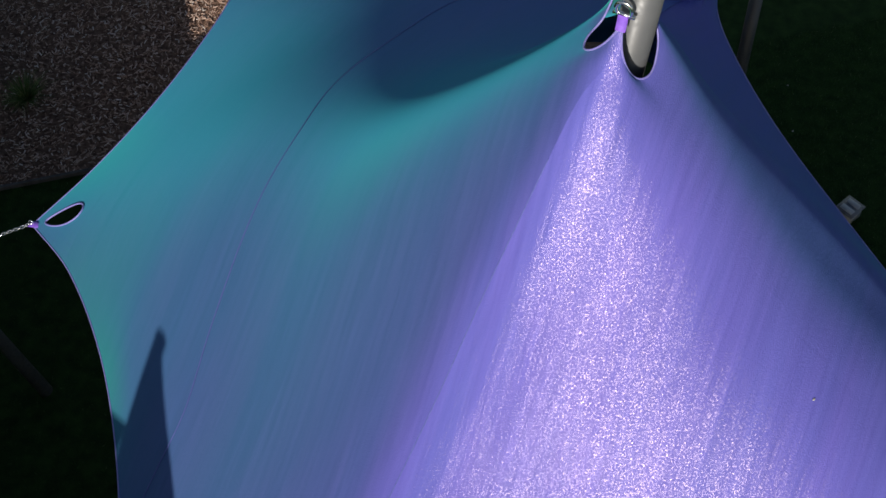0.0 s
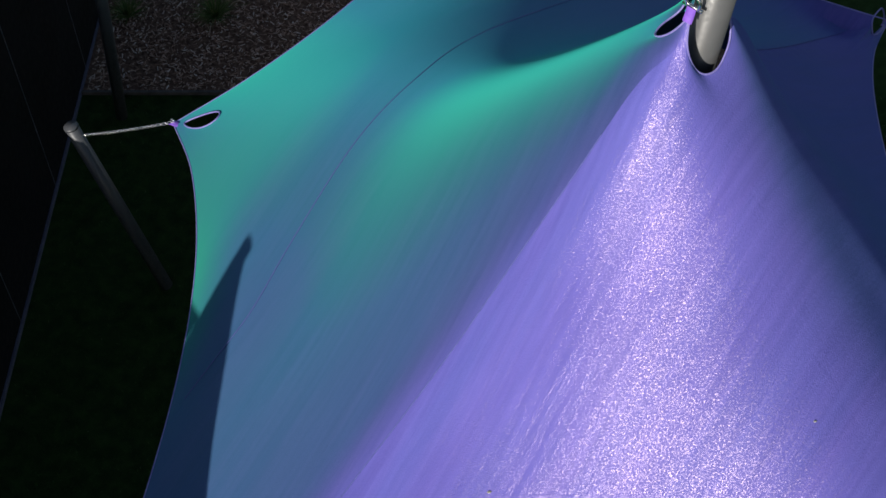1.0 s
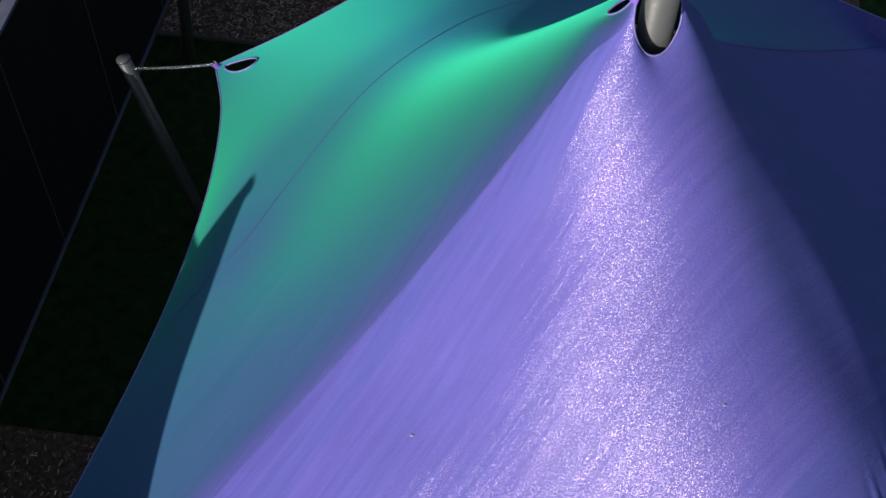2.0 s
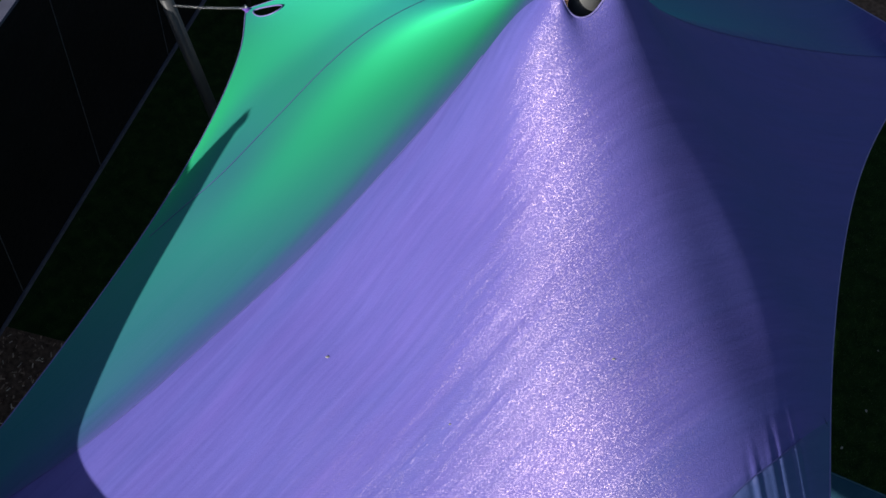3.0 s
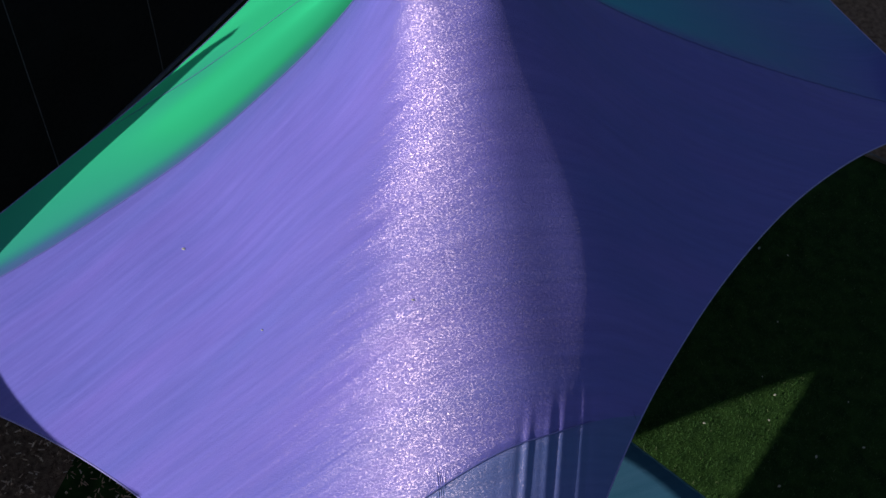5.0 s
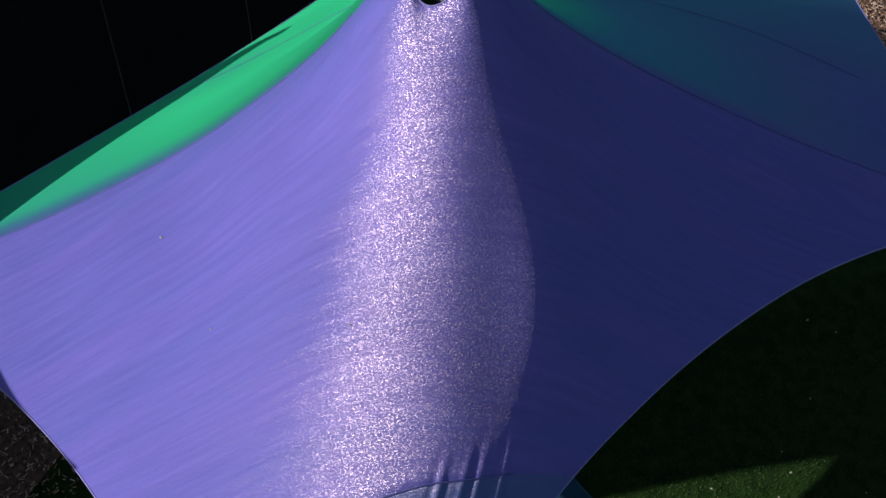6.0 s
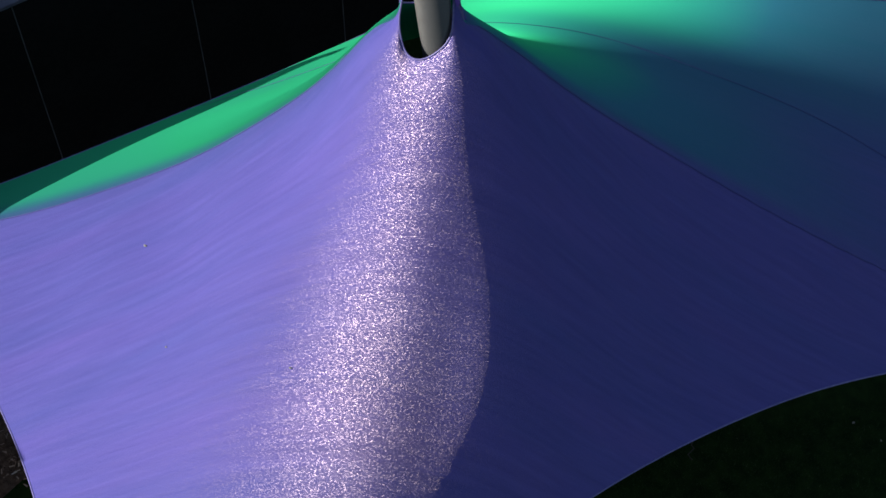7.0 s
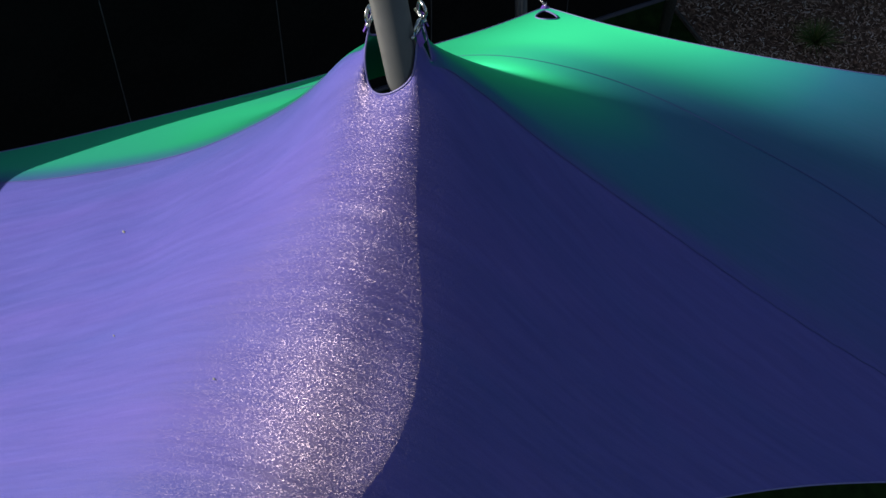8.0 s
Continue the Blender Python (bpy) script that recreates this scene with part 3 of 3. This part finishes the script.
# two sails added out of view, their edges shaped to throw the shadows
patch_sail([(-3.86, -6.0, 6.62), (0.42, -6.1, 5.98), (-0.7, -9.6, 3.2), (-4.6, -10.5, 3.4)],
           [(-1.9, -6.0, 4.62), (-0.9, -7.3, 4.8), (-2.7, -9.6, 3.5), (-4.2, -8.0, 4.9)],
           "unseen high sail added to cast shade on the large sail and turf")
patch_sail([(-3.98, -6.05, 6.10), (-4.7, -10.6, 3.5), (-11.0, -9.5, 4.2), (-10.5, -6.4, 4.7)],
           [(-4.4, -8.2, 4.7), (-7.5, -9.6, 4.2), (-10.4, -8.0, 5.0), (-6.6, -6.2, 5.2)],
           "unseen sail added over the boundary wall to keep the western ground shaded")
# unseen post, placed so its shadow falls on the large sail
build_post((-3.90, -6.02, 0), (-3.90, -6.02, 6.66), 0.072, "tall grey steel post out of view, holding the two added shade-casting sails")


# ---- chains and shackles ----
def link_mesh(length, width, wire):
    bm = bmesh.new()
    n, m = 16, 6
    half = length / 2 - width / 2
    ring = []
    for i in range(n):
        w = 2 * math.pi * i / n
        c = Vector((math.cos(w) * width / 2 + math.copysign(half, math.cos(w)), math.sin(w) * width / 2, 0))
        d = Vector((math.cos(w), math.sin(w), 0))
        ring.append([bm.verts.new(c + d * math.cos(2 * math.pi * k / m) * wire + Vector((0, 0, math.sin(2 * math.pi * k / m) * wire))) for k in range(m)])
    for i in range(n):
        for k in range(m):
            bm.faces.new((ring[i][k], ring[(i + 1) % n][k], ring[(i + 1) % n][(k + 1) % m], ring[i][(k + 1) % m])).smooth = True
    bmesh.ops.recalc_face_normals(bm, faces=bm.faces)
    me = bpy.data.meshes.new("link")
    bm.to_mesh(me)
    bm.free()
    me.materials.append(CHROME)
    return me


LINK = link_mesh(0.046, 0.026, 0.0042)


def build_chain(a, b, label):
    a, b = Vector(a), Vector(b)
    chain = tagged(empty("chain", a), label, "chain", "sail chains")
    n = max(2, int((b - a).length / 0.034))
    rot = (b - a).to_track_quat("X", "Z").to_matrix().to_4x4()
    for i in range(n):
        t = (i + 0.5) / n
        p = (b - a) * t + Vector((0, 0, -0.018 * 4 * t * (1 - t)))
        ob = new("link", LINK)
        ob.parent = chain
        ob.matrix_local = Matrix.Translation(p) @ rot @ pose(0, 0, 0, 90 * (i % 2) + 25, 0, 0)
    return chain


build_chain((-5.14, 1.47, 2.90), (-6.16, 1.28, 2.42), "bright steel chain from the sail's corner to its post")
build_chain((0.66, 5.74, 2.92), (1.07, 6.02, 2.76), "bright steel chain from the sail's corner to its post")


def build_shackle(at, out, label, scale=1.0):
    sh = tagged(empty("shackle", at), label, "shackle", "sail shackles")
    r = 0.036 * scale
    side = Vector((0, 0, 1)).cross(out).normalized()
    pts = [side * r * 0.8 + Vector((0, 0, -0.05))]
    for k in range(13):
        w = math.pi * k / 12
        pts.append(side * math.cos(w) * r + Vector((0, 0, math.sin(w) * r)) + out * 0.012)
    pts.append(-side * r * 0.8 + Vector((0, 0, -0.05)))
    v, f = cord(pts, 0.0085 * scale)
    raw("bow", v, f, CHROME, sh)
    bm = bmesh.new()
    tube_bm(bm, side * r * 1.35 + Vector((0, 0, -0.045)), -side * r * 1.35 + Vector((0, 0, -0.045)), 0.010 * scale, 0.010 * scale, 12)
    part("pin", bm, CHROME, sh)
    return sh


for lug in LUGS:
    d = Vector((lug.x - HUB.x, lug.y - HUB.y, 0)).normalized()
    build_shackle(lug - d * 0.01 + Vector((0, 0, 0.10)), d, "bright steel bow shackle holding the sail to the mast", 1.25)
build_shackle(Vector((-5.155, 1.465, 2.90)), Vector((0.2, 0.98, 0)), "bright steel bow shackle at the sail's corner", 0.7)
build_shackle(Vector((0.66, 5.76, 2.92)), Vector((-0.6, 0.8, 0)), "bright steel bow shackle at the sail's corner", 0.7)


# ---- loose things ----
def build_tub():
    m = pose(2.60, 5.27, 0, 0, 0, 52)
    tub = tagged(empty("plastic_tub"), "white translucent plastic tub with a clear lid on the turf", "tub")
    tub.matrix_world = m
    pl, nt, p = mat("white_plastic")
    p.inputs["Base Color"].default_value = (0.26, 0.28, 0.32, 1)
    p.inputs["Roughness"].default_value = 0.3
    n = noise_node(nt, 9, 3)
    link(nt, rerange(nt, n.outputs[0], 0.3, 0.7, 0.22, 0.42), p.inputs["Roughness"])
    bm = bmesh.new()
    box_bm(bm, (-0.115, -0.10, 0), (0.115, 0.10, 0.16), 0.016)
    part("body", bm, pl, tub)
    bm = bmesh.new()
    box_bm(bm, (-0.135, -0.12, 0.16), (0.135, 0.12, 0.18), 0.007)
    part("lid", bm, simple("grey_plastic", (0.09, 0.10, 0.13), (0.13, 0.14, 0.17), 12, 0.25), tub, "grey rimmed lid")
    # the lid's two highlights, modelled as pale raised blocks
    for sx in (-1, 1):
        bm = bmesh.new()
        box_bm(bm, (sx * 0.058 - 0.040, -0.085, 0.1805), (sx * 0.058 + 0.040, 0.085, 0.191), 0.005)
        part("lid_highlight", bm, pl, tub, "raised pale block standing for a highlight on the lid")


build_tub()


def build_leaf(x, y, size, turn, kind="leaf", z=0.045, label="small pale dry leaf lying on the turf", category="leaf"):
    bm = bmesh.new()
    row = []
    for i in range(7):
        t = i / 6
        w = math.sin(math.pi * min(t * 0.95 + 0.04, 1)) * 0.32 * size
        row.append([bm.verts.new((t * size - size / 2, s * w, 0.06 * size * math.sin(3 * t) + abs(s) * 0.12 * size)) for s in (-1, 0, 1)])
    for a, b in zip(row, row[1:]):
        for k in range(2):
            bm.faces.new((a[k], b[k], b[k + 1], a[k + 1]))
    r = bmesh.ops.extrude_face_region(bm, geom=list(bm.faces))
    bmesh.ops.translate(bm, vec=(0, 0, 0.003), verts=[v for v in r["geom"] if isinstance(v, bmesh.types.BMVert)])
    bmesh.ops.recalc_face_normals(bm, faces=bm.faces)
    ob = part(kind, bm, LEAF)
    ob.matrix_world = pose(x, y, z, 0, 0, turn)
    tagged(ob, label, category, "fallen leaves" if kind == "leaf" else "lint specks")
    return ob


for k, (x, y) in enumerate(((1.84, 7.21), (1.93, 6.45), (1.855, 3.505), (1.25, 3.38), (1.05, 3.64), (0.80, 3.68), (0.90, 2.775), (-0.547, 4.806), (-0.285, 5.017), (2.05, 4.0), (1.55, 4.25), (2.3, 5.05), (1.9, 2.95), (0.35, 4.3))):
    build_leaf(x, y, 0.022 + 0.018 * ((k * 7) % 5) / 4, 67 * k)
for x, y, size in ((-0.365, -1.945, 0.028), (0.62, -1.85, 0.016), (1.23, -1.06, 0.020)):
    build_leaf(x, y, size, 40, "lint_speck", height(x, y) + 0.004, "tiny white speck of lint on the cloth", "speck")


def build_stick():
    v, f = cord([(-0.72, 3.06, 0.04), (-0.62, 3.0, 0.05), (-0.58, 3.02, 0.05), (-0.52, 2.93, 0.05), (-0.45, 2.96, 0.045)], 0.007, 6)
    tagged(raw("twig", v, f, EDGING), "thin crooked dry twig on the turf", "twig")


build_stick()


def build_tussock(x, y, r, n, label):
    rng = random.Random(int(abs(x * 100) + abs(y * 10)))
    verts, faces = [], []
    for _ in range(n):
        a = rng.uniform(0, 2 * math.pi)
        lean = rng.uniform(0.15, 1.0)
        ln = r * rng.uniform(0.7, 1.3)
        d = Vector((math.cos(a), math.sin(a), 0))
        s = Vector((-d.y, d.x, 0)) * rng.uniform(0.004, 0.008)
        base = d * rng.uniform(0, 0.05)
        k0 = len(verts)
        for i in range(5):
            t = i / 4
            p = base + d * ln * lean * t + Vector((0, 0, ln * (1.1 - 0.5 * lean) * (t - 0.55 * lean * t * t)))
            w = s * (1 - t * 0.9)
            verts += [p - w, p + Vector((0, 0, 0.004)), p + w]
        for i in range(4):
            for k in range(2):
                q = k0 + i * 3 + k
                faces.append((q, q + 1, q + 4, q + 3))
    ob = raw("tussock", verts, faces, TUSSOCK)
    ob.location = (x, y, 0.03)
    tagged(ob, label, "grass plant", "tussocks in the mulch")


build_tussock(-7.45, 5.34, 0.36, 260, "green strappy grass tussock growing in the mulch")
build_tussock(-8.49, 4.87, 0.28, 200, "small green grass tussock growing in the mulch")


def scatter_chips(name, count, area, label, seed):
    rng = np.random.default_rng(seed)
    pts = area(rng, count)
    n = len(pts)
    ln, wd, th = rng.uniform(0.02, 0.075, n), rng.uniform(0.006, 0.018, n), rng.uniform(0.004, 0.010, n)
    a, tilt, roll = rng.uniform(0, 2 * math.pi, n), rng.normal(0, 0.3, n), rng.normal(0, 0.4, n)
    ax = np.stack([np.cos(a) * np.cos(tilt), np.sin(a) * np.cos(tilt), np.sin(tilt)], -1)
    sd = np.stack([-np.sin(a) * np.cos(roll), np.cos(a) * np.cos(roll), np.sin(roll)], -1)
    up = np.cross(ax, sd)
    ctr = np.concatenate([pts, rng.uniform(0.018, 0.045, n)[:, None]], 1)
    corners = [(-1, -0.6, -1), (1, -1, -1), (0.8, 1, -1), (-1, 0.8, -1), (-1, -0.6, 1), (1, -1, 1), (0.8, 1, 1), (-1, 0.8, 1)]
    v = np.stack([ctr + ax * (ln / 2)[:, None] * c[0] + sd * (wd / 2)[:, None] * c[1] + up * (th / 2)[:, None] * c[2] for c in corners], 1).reshape(-1, 3)
    quad = np.array([(0, 3, 2, 1), (4, 5, 6, 7), (0, 1, 5, 4), (1, 2, 6, 5), (2, 3, 7, 6), (3, 0, 4, 7)])
    f = (np.arange(n)[:, None, None] * 8 + quad[None]).reshape(-1, 4)
    ob = raw(name, v.tolist(), f.tolist(), CHIPS, smooth=False)
    tagged(ob, label, "mulch", "", "stuff")


def north_bed(rng, count):
    d, n = np.array(KERB_D)[:2], np.array((-KERB_D.y, KERB_D.x))
    s, t = rng.uniform(-0.6, 6.0, count), rng.uniform(0.02, 5.2, count)
    p = np.array(KERB_A)[:2] + s[:, None] * d + t[:, None] * n
    front = (p - np.array(WALL_A)[:2]) @ np.array(WALL_N)[:2]
    return p[front > 0.08]


def south_bed(rng, count):
    p = np.stack([rng.uniform(-6.2, -1.5, count), rng.uniform(-6, -1.2, count)], -1)
    keep = ((p[:, 1] + 2.15) < (p[:, 0] + 6.3) * 0.478 - 0.02) & (((p - np.array(WALL_A)[:2]) @ np.array(WALL_N)[:2]) > 0.08)
    return p[keep]


scatter_chips("bark_mulch", 26000, north_bed, "brown and grey shredded bark mulch covering the bed", 3)
scatter_chips("bark_mulch", 5000, south_bed, "brown and grey shredded bark mulch beside the wall", 4)


def grow_grass():
    rng = np.random.default_rng(9)
    p = np.concatenate([np.stack([rng.uniform(-0.8, 3.6, 90000), rng.uniform(0.8, 9.8, 90000)], -1),
                        np.stack([rng.uniform(-8, -3.0, 16000), rng.uniform(-2.2, 5.2, 16000)], -1)])
    d, n = np.array(KERB_D)[:2], np.array((-KERB_D.y, KERB_D.x))
    keep = ((p - np.array(KERB_A)[:2]) @ n < -0.04) & (((p - np.array(WALL_A)[:2]) @ np.array(WALL_N)[:2]) > 0.06)
    keep &= ~((p[:, 1] + 2.15 < (p[:, 0] + 6.3) * 0.478) & (p[:, 0] < -1))
    p = p[keep]
    n = len(p)
    h, w = rng.uniform(0.018, 0.045, n), rng.uniform(0.0014, 0.003, n)
    a, b = rng.uniform(0, 2 * math.pi, n), rng.uniform(0, 2 * math.pi, n)
    lean = rng.uniform(0.1, 1.1, n)
    z = np.zeros(n)
    side = np.stack([np.cos(a) * w, np.sin(a) * w, z], -1)
    root = np.stack([p[:, 0], p[:, 1], z - 0.004], -1)
    way = np.stack([np.cos(b) * lean * h, np.sin(b) * lean * h, h * (1.1 - 0.4 * lean)], -1)
    mid = root + way * 0.55 + np.stack([z, z, h * 0.15], -1)
    v = np.stack([root - side, root + side, mid + side * 0.7, mid - side * 0.7, root + way], 1).reshape(-1, 3)
    k = (np.arange(n) * 5)[:, None]
    f = (k + np.array([[0, 1, 2, 3]])).tolist() + (k + np.array([[3, 2, 4]])).tolist()
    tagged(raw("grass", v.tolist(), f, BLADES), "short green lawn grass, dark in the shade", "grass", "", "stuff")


grow_grass()
